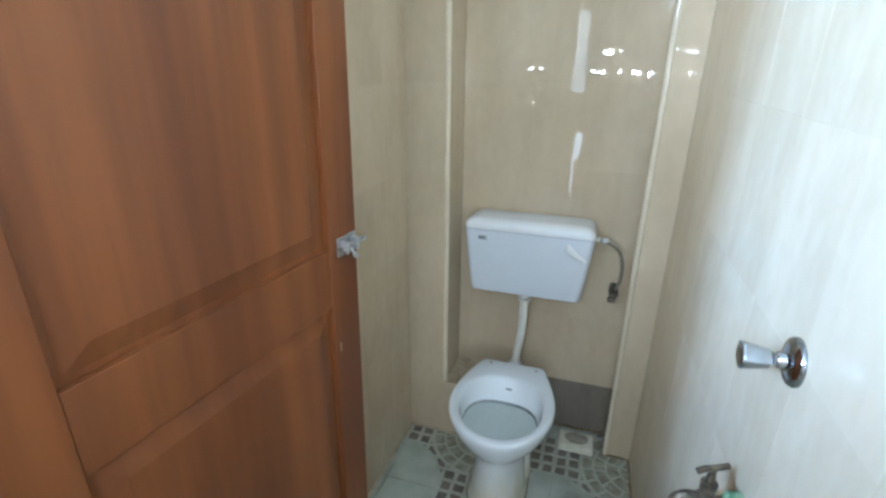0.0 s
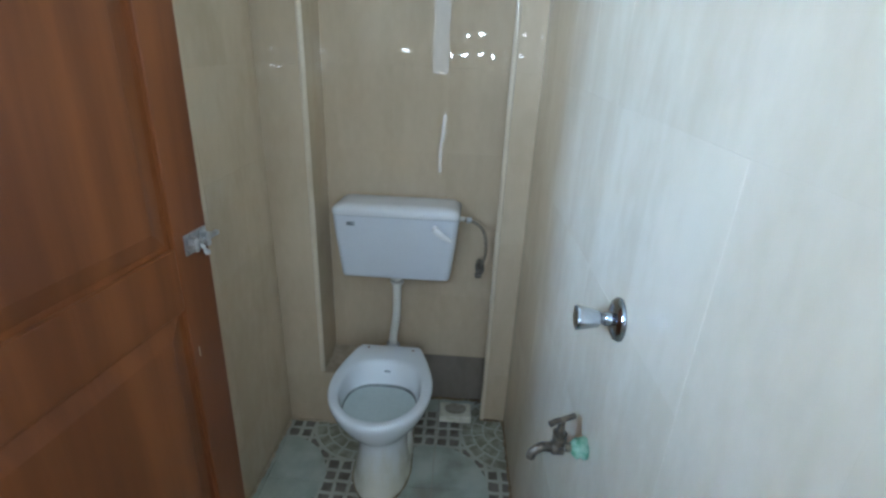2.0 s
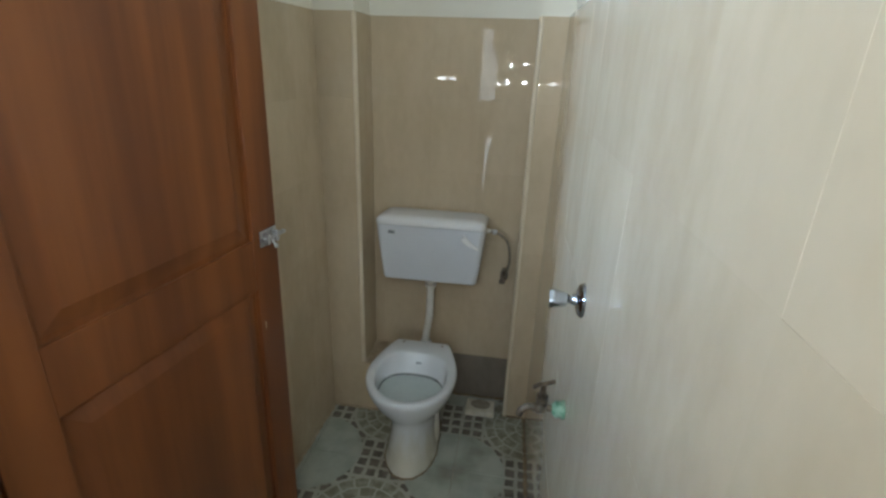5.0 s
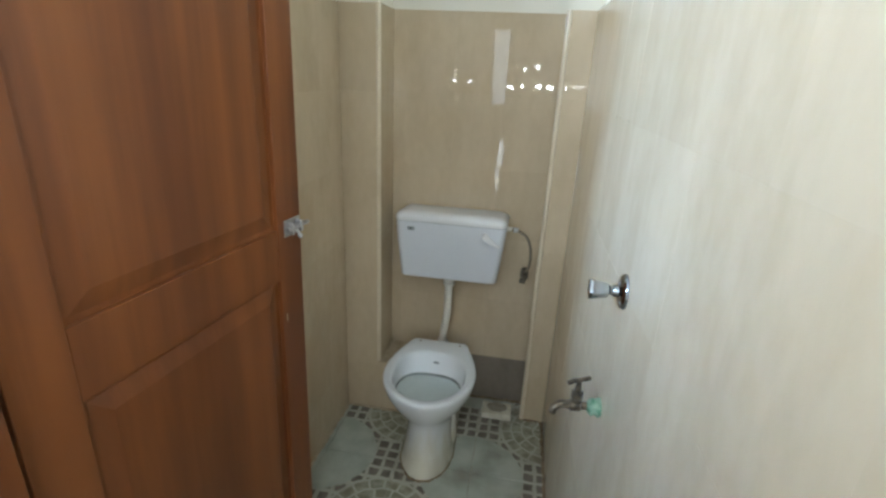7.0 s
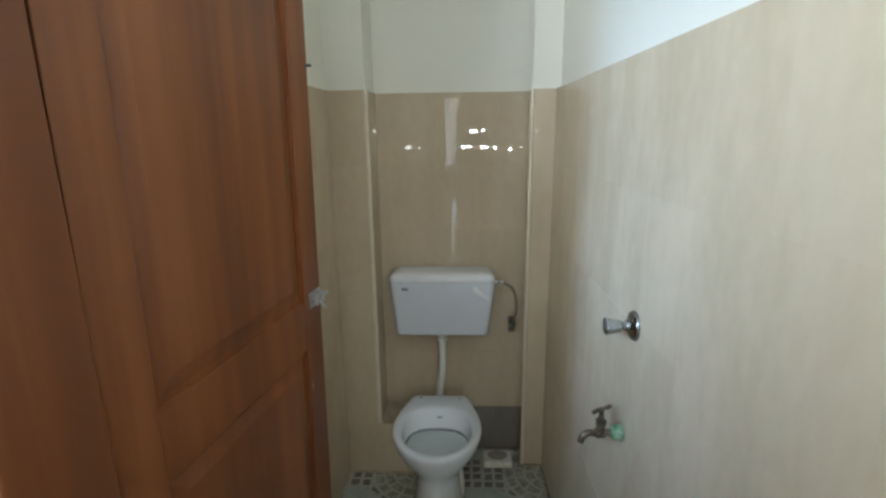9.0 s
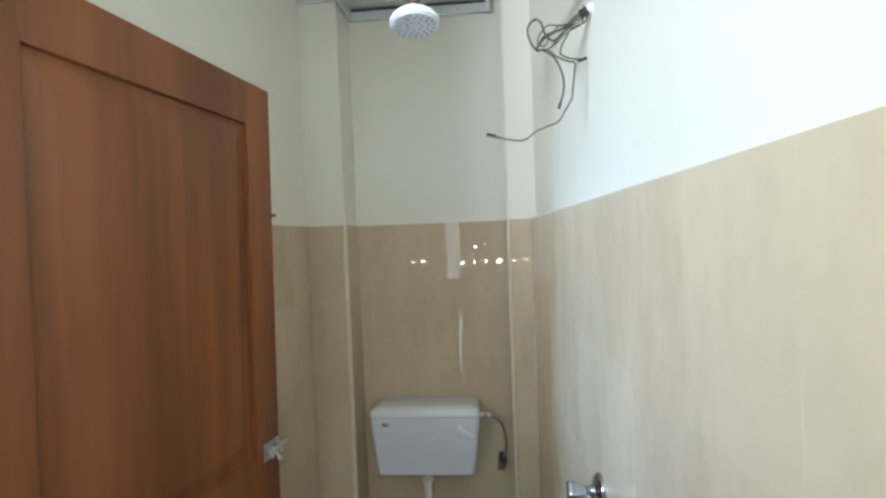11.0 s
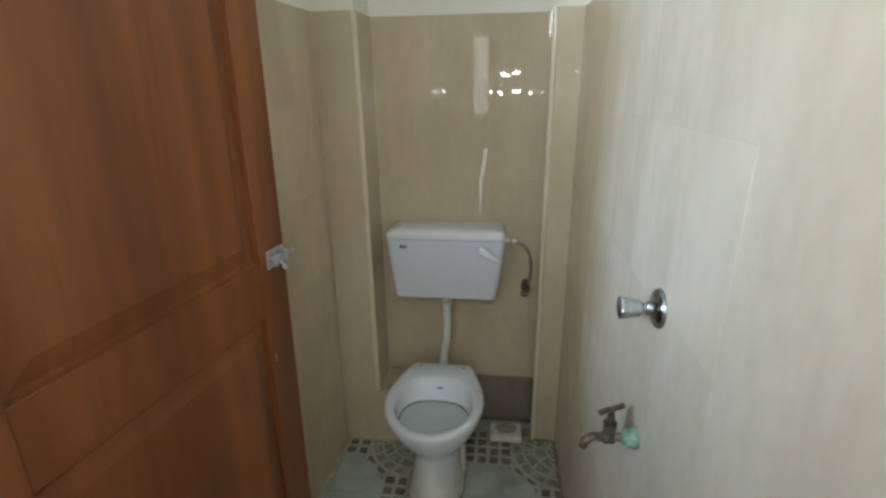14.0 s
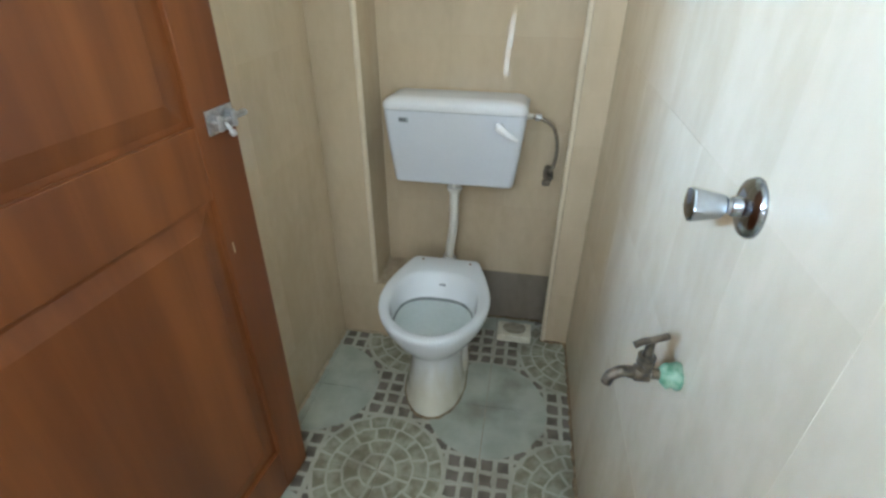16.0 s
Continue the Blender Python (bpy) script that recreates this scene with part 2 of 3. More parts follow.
M_LEDGE = mottled("stained_mortar", (0.52, 0.43, 0.31), (0.38, 0.30, 0.20), 0.8, 18.0, relief=0.003)


# ---- mesh helpers ----
def mesh_of(name, bm, material, smooth=False):
    bmesh.ops.recalc_face_normals(bm, faces=bm.faces)
    me = bpy.data.meshes.new(name)
    bm.to_mesh(me)
    bm.free()
    for p in me.polygons:
        p.use_smooth = smooth
    for m in (material if isinstance(material, (list, tuple)) else [material]):
        me.materials.append(m)
    return me


def part(name, bm, material, parent=None, label="", smooth=False, crease=None):
    """Links a bmesh as one mesh object under a thing or a part."""
    ob = new(name, mesh_of(name, bm, material, smooth))
    if smooth and crease:
        ob.data.set_sharp_from_angle(angle=radians(crease))
    if parent:
        ob.parent = parent
    if label:
        ob["label"] = label
    return ob


def thing(name, label, category, group="", kind=""):
    return tagged(new(name), label, category, group, kind)


def box(bm, lo, hi, bevel=0.0, segments=2):
    made = bmesh.ops.create_cube(bm, size=1.0)["verts"]
    for v in made:
        v.co = Vector([lo[i] + (v.co[i] + 0.5) * (hi[i] - lo[i]) for i in range(3)])
    if bevel:
        edges = {e for v in made for e in v.link_edges}
        bmesh.ops.bevel(bm, geom=list(edges), offset=bevel, segments=segments, affect="EDGES", profile=0.5)
    return bm


def a_box(lo, hi, bevel=0.0, segments=2):
    return box(bmesh.new(), lo, hi, bevel, segments)


def loft(bm, rings, cap_start=True, cap_end=True):
    """Joins closed rings of equal count with quads."""
    rows = [[bm.verts.new(p) for p in ring] for ring in rings]
    count = len(rows[0])
    for a, b in zip(rows, rows[1:]):
        for i in range(count):
            bm.faces.new((a[i], a[(i + 1) % count], b[(i + 1) % count], b[i]))
    if cap_start:
        bm.faces.new(rows[0][::-1])
    if cap_end:
        bm.faces.new(rows[-1])
    return bm


def turned(origin, axis, profile, count=28, bm=None):
    """A solid of revolution: profile of (along, radius) about an axis through origin."""
    bm = bm or bmesh.new()
    turn = Vector(axis).to_track_quat("Z", "Y").to_matrix()
    rings = []
    for along, r in profile:
        rings.append([Vector(origin) + turn @ Vector((r * math.cos(2 * math.pi * i / count), r * math.sin(2 * math.pi * i / count), along)) for i in range(count)])
    return loft(bm, rings)


def smooth_line(points, steps=8):
    """Catmull-Rom through the points."""
    pts = [Vector(p) for p in points]
    pts = [pts[0] * 2 - pts[1]] + pts + [pts[-1] * 2 - pts[-2]]
    out = []
    for a, b, c, d in zip(pts, pts[1:], pts[2:], pts[3:]):
        for s in range(steps):
            t = s / steps
            out.append(0.5 * ((2 * b) + (c - a) * t + (2 * a - 5 * b + 4 * c - d) * t * t + (3 * b - a - 3 * c + d) * t ** 3))
    out.append(pts[-2])
    return out


def tube(points, radius, count=10, steps=8, bm=None, wave=None):
    """A round rod along a smooth line."""
    bm = bm or bmesh.new()
    line = smooth_line(points, steps)
    up = Vector((0.3, 0.5, 0.81))
    rings = []
    for i, p in enumerate(line):
        way = (line[min(i + 1, len(line) - 1)] - line[max(i - 1, 0)]).normalized()
        side = way.cross(up).normalized()
        top = side.cross(way)
        r = radius * (1 + (wave * (i % 2) if wave else 0))
        rings.append([p + r * (math.cos(2 * math.pi * k / count) * side + math.sin(2 * math.pi * k / count) * top) for k in range(count)])
    return loft(bm, rings)


# ---- the closet: plan ----
NICHE_L, NICHE_R = 0.0, 0.641       # niche between the two pilasters
SPLAY = 0.020                       # the niche widens towards its back
PIL_L, PIL_R = -0.190, -0.120       # fronts of the pilasters
LEFT, RIGHT = -0.153, 0.739         # side walls at the far end
FRONT = -1.56                       # inner face of the doorway wall
LEFT_FRONT = -0.205                 # the left wall leans outwards towards the door
DADO, CEIL = 1.699, 2.635
SKIN = 0.007                        # tile thickness


def left_x(y):
    return LEFT + (LEFT_FRONT - LEFT) * (PIL_L - y) / (PIL_L - FRONT)


def right_x(y):
    """The other side wall leans outwards a little too."""
    return RIGHT + 0.020 * (-0.125 - y)


WING = -2.25                        # end of that wall, past the doorway
DEEP = 0.020                        # its tiles sit on a thick mortar bed


def prism(bm, corners, z0, z1):
    return loft(bm, [[(x, y, z0) for x, y in corners], [(x, y, z1) for x, y in corners]])


def structure(name, bm, material, label):
    return tagged(part(name, bm, material), label, "wall" if "wall" in name else name.split("_")[0], kind="structure")


wall_north = structure("wall_north", a_box((-0.4, SKIN, 0), (0.95, 0.15, CEIL)), M_PAINT, "cream painted back wall of the closet above beige tiles")
pilaster_l = structure("wall_pilaster_1", a_box((-0.3, PIL_L + SKIN, 0), (NICHE_L - SKIN, SKIN - 0.001, CEIL)), M_PAINT, "boxed-in corner pilaster, cream paint above tiles")
pilaster_r = structure("wall_pilaster_2", prism(bmesh.new(), [(NICHE_R + SKIN, PIL_R + SKIN), (RIGHT + 0.08, PIL_R + SKIN), (RIGHT + 0.08, SKIN - 0.001), (NICHE_R + SPLAY + SKIN, SKIN - 0.001)], 0, CEIL), M_PAINT, "narrow corner pilaster, cream paint above tiles")
wall_east = structure("wall_east", prism(bmesh.new(), [(right_x(0) + DEEP, SKIN - 0.002), (right_x(0) + 0.2, SKIN - 0.002), (right_x(0) + 0.2, WING), (right_x(WING) + DEEP, WING)], 0, CEIL), M_PAINT, "long side wall with cream paint above glossy beige tiles")
structure("trim_mortar_bed", prism(bmesh.new(), [(right_x(PIL_R) + SKIN + 0.0005, PIL_R), (right_x(PIL_R) + DEEP + 0.002, PIL_R), (right_x(WING) + DEEP + 0.002, WING), (right_x(WING) + SKIN + 0.0005, WING)], 0, DADO - 0.002), M_GROUT, "mortar bed behind the wall tiles")
wall_west = structure("wall_west", prism(bmesh.new(), [(left_x(-0.1) - SKIN, -0.1), (left_x(FRONT) - SKIN, FRONT), (-0.42, FRONT), (-0.42, -0.1)], 0, CEIL), M_PAINT, "side wall beside the door, cream paint above beige tiles")

# doorway wall with its opening, and the outer room that closes the place behind the camera
DOOR_L = -0.16
bm = box(bmesh.new(), (SIDE, FRONT - 0.14, 0), (DOOR_L, FRONT - 0.001, CEIL))
box(bm, (RIGHT + 0.2, FRONT - 0.14, 0), (2.3, FRONT - 0.001, CEIL))
structure("wall_south", bm, M_OUTER, "beige painted doorway wall with an open doorway")
structure("wall_outer_west", box(box(box(box(bmesh.new(), (SIDE - 0.12, REAR, 0), (SIDE, FRONT, 0.9)), (SIDE - 0.12, REAR, 2.2), (SIDE, FRONT, CEIL)), (SIDE - 0.12, REAR, 0.9), (SIDE, -3.1, 2.2)), (SIDE - 0.12, -2.1, 0.9), (SIDE, FRONT, 2.2)), M_OUTER, "plain beige wall of the outer room with a window opening")
# unseen blocker, added so less lamp light reaches the lower walls and floor
structure("wall_partition", a_box((-1.45, -2.83, 0), (-0.26, -2.75, 1.86)), M_OUTER, "unseen half-height wall, added to shade the lower closet")
structure("wall_outer_east", a_box((2.3, REAR, 0), (2.42, FRONT, CEIL)), M_OUTER, "plain beige wall of the outer room")
structure("wall_outer_south", a_box((SIDE - 0.12, REAR - 0.12, 0), (2.42, REAR, CEIL)), M_OUTER, "plain beige wall of the outer room")
ceiling = tagged(part("ceiling", a_box((SIDE - 0.12, REAR - 0.12, CEIL), (2.42, 0.15, CEIL + 0.1)), M_CEIL), "grey-white ceiling board, slightly dirty", "ceiling", kind="structure")
floor = tagged(part("floor", a_box((SIDE - 0.12, REAR - 0.12, -0.1), (2.42, 0.15, -0.006)), M_GROUT), "printed ceramic floor tiles in dirty grout", "floor", kind="structure")

# ceiling trim round the far end
bm = bmesh.new()
box(bm, (-0.19, PIL_L - 0.014, CEIL - 0.052), (0.012, PIL_L + 0.004, CEIL - 0.012), 0.003)
box(bm, (-0.004, PIL_L + 0.004, CEIL - 0.052), (0.013, -0.012, CEIL - 0.012), 0.003)
box(bm, (-0.004, -0.012, CEIL - 0.052), (0.605, 0.006, CEIL - 0.012), 0.003)
box(bm, (0.588, -0.045, CEIL - 0.062), (0.606, -0.012, CEIL - 0.006), 0.003)
ceil_trim = tagged(part("trim_ceiling", bm, M_TRIM), "pale plastic edging strip under the ceiling", "trim", kind="structure")
# ragged dark boxes, coloured as the shade in the gap over the strip
bm = bmesh.new()
rnd = random.Random(4)
for i in range(36):
    x0 = 0.012 + i * 0.016
    box(bm, (x0, -0.0135, CEIL - 0.013 - rnd.random() * 0.003), (x0 + 0.0165, 0.004, CEIL - 0.004 + rnd.random() * 0.002))
part("gap_shadow", bm, M_DARK, ceil_trim, "dark ragged filler painted as the shaded gap above the strip")


# ---- wall tiles ----
TILE_MESH = {}


def tile_mesh(w, h, material):
    key = (round(w, 3), round(h, 3), material.name)
    if key not in TILE_MESH:
        bm = bmesh.new()
        e = 0.00012
        loft(bm, [[(0, 0, 0), (w, 0, 0), (w, 0, h), (0, 0, h)],
                  [(0, -SKIN + e, 0), (w, -SKIN + e, 0), (w, -SKIN + e, h), (0, -SKIN + e, h)],
                  [(e, -SKIN, e), (w - e, -SKIN, e), (w - e, -SKIN, h - e), (e, -SKIN, h - e)]], cap_start=False)
        TILE_MESH[key] = mesh_of("tile", bm, material)
    return TILE_MESH[key]


tilt = random.Random(11)
ROWS = [(0.0, 0.234)] + [(0.234 + 0.2930 * i, 0.234 + 0.2930 * (i + 1)) for i in range(5)]


def tile_field(wall, start, end, width=0.2, rows=ROWS, offset=0.0, lowest=None):
    """Tiles on a wall face from start to end (plan points, seen from the room left to right); their backs lie on the paint."""
    a, b = Vector((*start, 0)), Vector((*end, 0))
    way = (b - a).normalized()
    length = (b - a).length
    face = Matrix.Rotation(math.atan2(way.y, way.x), 4, "Z")
    cuts = [0.0]
    while cuts[-1] < length - 1e-4:
        step = offset if offset and len(cuts) == 1 else width
        nxt = min(cuts[-1] + step, length)
        if length - nxt < 0.012:
            nxt = length
        cuts.append(nxt)
    g = 0.00003
    for r, (z0, z1) in enumerate(rows):
        mat = lowest if (lowest and r == 0) else M_TILE
        for u0, u1 in zip(cuts, cuts[1:]):
            ob = new("tile", tile_mesh(u1 - u0 - 2 * g, z1 - z0 - 2 * g, mat))
            ob.parent = wall
            lean = Matrix.Rotation(radians(tilt.uniform(-0.10, 0.10)), 4, "X") @ Matrix.Rotation(radians(tilt.uniform(-0.10, 0.10)), 4, "Z")
            ob.matrix_world = Matrix.Translation(a + way * (u0 + g) + Vector((0, 0, z0 + g))) @ face @ lean


# ---- corner beads and dado edge ----
def bead(name, x, y, z0, z1, r=0.010):
    bm = bmesh.new()
    ring = [(x + r * math.cos(a * math.pi / 10), y + r * math.sin(a * math.pi / 10)) for a in range(20)]
    prism(bm, ring, z0, z1)
    return tagged(part(name, bm, M_BEAD, smooth=True, crease=50), "cream plastic bead along the pilaster edge", "trim", kind="structure")


bead("trim_bead_1", NICHE_L - 0.007, PIL_L + 0.006, 0.258, DADO - 0.002)
bead("trim_bead_2", NICHE_R + 0.007, PIL_R + 0.006, 0.0, DADO - 0.002)

# mortar ledge behind the bowl
ledge = tagged(part("ledge", a_box((NICHE_L - SKIN, PIL_L + SKIN, 0), (0.33, SKIN, 0.250), 0.004), M_LEDGE), "low boxed-in pipe ledge with stained mortar top", "ledge", kind="structure")


# dirty mortar left in the corners of the floor
def mortar_line(name, points, wide, high, seed, label, material=None):
    rnd = random.Random(seed)
    bm = bmesh.new()
    line = [Vector((x, y, 0)) for x, y in points]
    steps = []
    for a, b in zip(line, line[1:]):
        count = max(2, int((b - a).length / 0.018))
        steps += [(a.lerp(b, i / count), (b - a).normalized()) for i in range(count)]
    steps.append((line[-1], (line[-1] - line[-2]).normalized()))
    rings = []
    for p, way in steps:
        out = Vector((way.y, -way.x, 0))
        w, h = wide * rnd.uniform(0.5, 1.5), high * rnd.uniform(0.5, 1.4)
        rings.append([p - out * 0.002 + Vector((0, 0, -0.002)), p + out * w + Vector((0, 0, -0.002)), p + out * w * 0.6 + Vector((0, 0, h * 0.45)), p - out * 0.002 + Vector((0, 0, h))])
    return tagged(part(name, loft(bm, rings), material or M_GRIME, smooth=True), label, "trim", kind="structure")


mortar_line("trim_mortar_1", [(0.335, -0.001), (NICHE_R + SPLAY - 0.001, -0.001), (NICHE_R - 0.001, PIL_R - 0.001), (RIGHT - 0.001, PIL_R - 0.001), (right_x(-1.5) - 0.001, -1.5)], 0.009, 0.008, 5, "dirty brown mortar along the foot of the wall")
mortar_line("trim_mortar_2", [(left_x(-1.5) + 0.001, -1.5), (LEFT + 0.001, PIL_L - 0.001), (0.33, PIL_L - 0.001)], 0.009, 0.006, 6, "pale crumbling mortar along the foot of the wall", M_LEDGE)
mortar_line("trim_mortar_3", [(NICHE_L + 0.002, PIL_L + 0.01), (NICHE_L + 0.002, -0.003), (0.2, -0.003)], 0.005, 0.006, 7, "crumbling mortar on the ledge", M_LEDGE).location.z = 0.250

# ---- the door: opened against the side wall ----
def door_leaf():
    hinge, edge = Vector((-0.165, FRONT + 0.03, 0)), Vector((-0.064, -0.790, 0))
    way = (edge - hinge).normalized()
    w, h, d = (edge - hinge).length, 2.04, 0.04
    door = thing("door_1", "red-brown varnished panelled wooden door, standing open", "door", kind="structure")
    door.matrix_world = Matrix.Translation(hinge + Vector((0, 0, 0.012))) @ Matrix.Rotation(math.atan2(way.y, way.x), 4, "Z") @ Matrix.Rotation(radians(0.9), 4, "X")
    s, rails = 0.10, ((0.0, 0.16), (0.93, 1.07), (1.93, 2.04))
    part("stile", a_box((0, 0, 0), (s, d, h), 0.002), M_WOOD, door)
    part("stile", a_box((w - s, 0, 0), (w, d, h), 0.002), M_WOOD, door)
    for z0, z1 in rails:
        part("rail", a_box((s, 0.0015, z0), (w - s, d - 0.0015, z1), 0.002), M_WOOD, door)
    for z0, z1 in ((0.16, 0.93), (1.07, 1.93)):
        bm = a_box((s, 0.012, z0), (w - s, d - 0.012, z1))
        lo, hi = (s + 0.05, z0 + 0.05), (w - s - 0.05, z1 - 0.05)
        loft(bm, [[(s + 0.012, 0.012, z0 + 0.012), (w - s - 0.012, 0.012, z0 + 0.012), (w - s - 0.012, 0.012, z1 - 0.012), (s + 0.012, 0.012, z1 - 0.012)],
                  [(lo[0], 0.003, lo[1]), (hi[0], 0.003, lo[1]), (hi[0], 0.003, hi[1]), (lo[0], 0.003, hi[1])]])
        part("panel", bm, M_WOOD, door)
    part("latch_pin", turned((w - 0.012, -0.001, 1.70), (0.2, -1, 0), [(0, 0.004), (0.014, 0.004), (0.016, 0.0025)], 10), M_DARK, door, "small dark latch pin", smooth=True, crease=40)
    part("scratch", a_box((w - 0.083, -0.0012, 0.800), (w - 0.080, 0.0002, 0.824)), M_LEDGE, door, "pale scratch in the varnish")
    # the barrel bolt on the room side
    bolt = part("bolt_plate", a_box((w - 0.075, -0.004, 1.045), (w - 0.006, 0.0, 1.09), 0.001), M_ZINC, door, "scratched zinc barrel bolt")
    part("bolt_rod", turned((w - 0.08, -0.014, 1.068), (1, 0, 0), [(0, 0.004), (0, 0.006), (0.095, 0.006), (0.098, 0.004)], 14), M_ZINC, bolt, smooth=True, crease=40)
    for u in (0.068, 0.03):
        part("bolt_guide", a_box((w - u, -0.024, 1.052), (w - u + 0.012, -0.0035, 1.084), 0.004), M_ZINC, bolt)
    part("bolt_knob", turned((w - 0.046, -0.016, 1.066), (0, -0.6, -0.8), [(0, 0.004), (0.018, 0.004), (0.020, 0.007), (0.028, 0.006), (0.030, 0.003)], 12), M_ZINC, bolt, smooth=True, crease=40)
    return door


door_leaf()
bm = bmesh.new()
box(bm, (DOOR_L - 0.004, FRONT - 0.15, 0), (DOOR_L + 0.035, FRONT + 0.006, CEIL - 0.002), 0.003)
tagged(part("door_frame_1", bm, M_WOOD), "red-brown wooden door frame", "door frame", kind="structure")


# ---- the toilet bowl ----
BX = 0.268


def bowl_ring(z, half, front, back, rear, count=56, shift=0.0):
    """A closed outline: rounded front, sides drawn in to a straight rear edge of half-width rear."""
    cy = front + (back - front) * 0.48
    ring = []
    for i in range(count):
        a = 2 * math.pi * i / count - math.pi / 2
        c, s = math.cos(a), math.sin(a)
        if s <= 0:
            x, y = half * c, cy + (cy - front) * s
        else:
            # rear half: from the widest place to the straight back
            u = abs(math.atan2(s, abs(c))) / (math.pi / 2)
            corner = 0.62
            if u < corner:
                t = u / corner
                ease = t * t * (1.6 - 0.6 * t)
                x = half + (rear - half) * ease
                y = cy + (back - cy) * t
            else:
                t = (u - corner) / (1 - corner)
                x, y = rear * (1 - t), back
            x *= 1 if c >= 0 else -1
        ring.append((BX + shift + x * 1.022, y, z))
    return ring


def hollow_ring(z, half, front, back, count=56):
    """A rounded opening, fuller than an ellipse."""
    cy = front + (back - front) * 0.5
    ring = []
    for i in range(count):
        a = 2 * math.pi * i / count - math.pi / 2
        c, s = math.cos(a), math.sin(a)
        p = 2.0 / (2.0 if s < 0 else 2.7)
        ring.append((BX + half * math.copysign(abs(c) ** p, c), cy + (cy - front) * math.copysign(abs(s) ** p, s), z))
    return ring


def toilet_bowl():
    bowl = thing("toilet_bowl", "white glazed ceramic toilet bowl without a seat, stained at its foot", "toilet")
    bm = bmesh.new()
    outer = [bowl_ring(*r) for r in (
        (0.070, 0.093, -0.545, -0.215, 0.085),
        (0.110, 0.088, -0.530, -0.215, 0.082), (0.165, 0.085, -0.515, -0.215, 0.080), (0.205, 0.094, -0.522, -0.205, 0.084),
        (0.250, 0.118, -0.553, -0.200, 0.092), (0.300, 0.147, -0.592, -0.195, 0.102), (0.345, 0.165, -0.618, -0.192, 0.110),
        (0.375, 0.172, -0.630, -0.190, 0.113), (0.390, 0.1735, -0.632, -0.189, 0.114), (0.398, 0.170, -0.629, -0.191, 0.112), (0.400, 0.164, -0.623, -0.196, 0.108))]
    outer += [hollow_ring(*r) for r in ((0.400, 0.147, -0.607, -0.275), (0.397, 0.141, -0.601, -0.282), (0.388, 0.137, -0.597, -0.289), (0.370, 0.134, -0.594, -0.303), (0.350, 0.131, -0.590, -0.322), (0.338, 0.1285, -0.587, -0.335), (0.323, 0.1240, -0.581, -0.348), (0.318, 0.112, -0.565, -0.365), (0.285, 0.07, -0.52, -0.42))]
    loft(bm, outer)
    body = part("bowl", bm, M_STAINED, bowl, smooth=True, crease=60)
    part("foot", loft(bmesh.new(), [bowl_ring(*r) for r in ((0.0, 0.104, -0.570, -0.215, 0.09), (0.012, 0.104, -0.570, -0.215, 0.09), (0.022, 0.099, -0.562, -0.215, 0.088), (0.045, 0.096, -0.552, -0.215, 0.087), (0.071, 0.0935, -0.5455, -0.215, 0.0855))]), M_STAINED, bowl, "yellowed, dirt-edged ceramic foot", smooth=True, crease=50)
    part("water", loft(bmesh.new(), [hollow_ring(0.3195, 0.1215, -0.578, -0.351), hollow_ring(0.3255, 0.1243, -0.5815, -0.3465)]), M_WATER, bowl, "still grey-blue water")
    # dark ring at the water's edge, coloured for the shade of the inner wall
    part("waterline", loft(bmesh.new(), [hollow_ring(0.3255, 0.1244, -0.5817, -0.3467), hollow_ring(0.3300, 0.1258, -0.5836, -0.3428), hollow_ring(0.3335, 0.1268, -0.5850, -0.3398)], False, False), M_WATERLINE, bowl, "dark waterline with the inner wall's shade painted in")
    # trap and inlet at the back
    part("trap", tube([(BX + 0.02, -0.25, 0.17), (BX + 0.05, -0.32, 0.14), (BX + 0.063, -0.35, 0.08), (BX + 0.062, -0.34, 0.03), (BX + 0.05, -0.27, 0.02)], 0.047, 18), M_STAINED, bowl, smooth=True)
    part("inlet", turned((BX - 0.008, -0.21, 0.325), (0, 1, 0), [(0, 0.045), (0.05, 0.038), (0.09, 0.030), (0.13, 0.028), (0.135, 0.022)], 24), M_CERAMIC, bowl, smooth=True, crease=50)
    for hx, hy in ((0.186, -0.206), (0.356, -0.211)):
        part("hinge_hole", turned((hx, hy - 0.006, 0.3985), (0, 0, 1), [(0, 0.0048), (0.002, 0.0048), (0.0022, 0.0035)], 14), M_RUST, bowl, "rusty seat bolt hole")
    mark = part("maker_mark", a_box((BX - 0.006, -0.3125, 0.3630), (BX + 0.016, -0.3065, 0.3690), 0.0015), M_MARK, bowl, "small dark printed oval")
    part("mark_bar", a_box((BX - 0.001, -0.3131, 0.3646), (BX + 0.010, -0.3118, 0.3672)), M_SILVER, mark)
    return bowl


toilet_bowl()
seal = bmesh.new()
rnd = random.Random(9)
inner, outer, top = bowl_ring(0.0, 0.103, -0.569, -0.212, 0.089), [], []
for (x, y, z) in inner:
    k = 1.03 + 0.035 * rnd.random()
    outer.append((BX + (x - BX) * k, -0.39 + (y + 0.39) * k, 0.0005))
    top.append((BX + (x - BX) * 1.015, -0.39 + (y + 0.39) * 1.015, 0.004 + 0.004 * rnd.random()))
loft(seal, [outer, top, [(x, y, 0.004) for x, y, z in inner]], False, False)
tagged(part("trim_seal", seal, M_GRIME, smooth=True), "dirty mortar seal round the toilet foot", "trim", kind="structure")


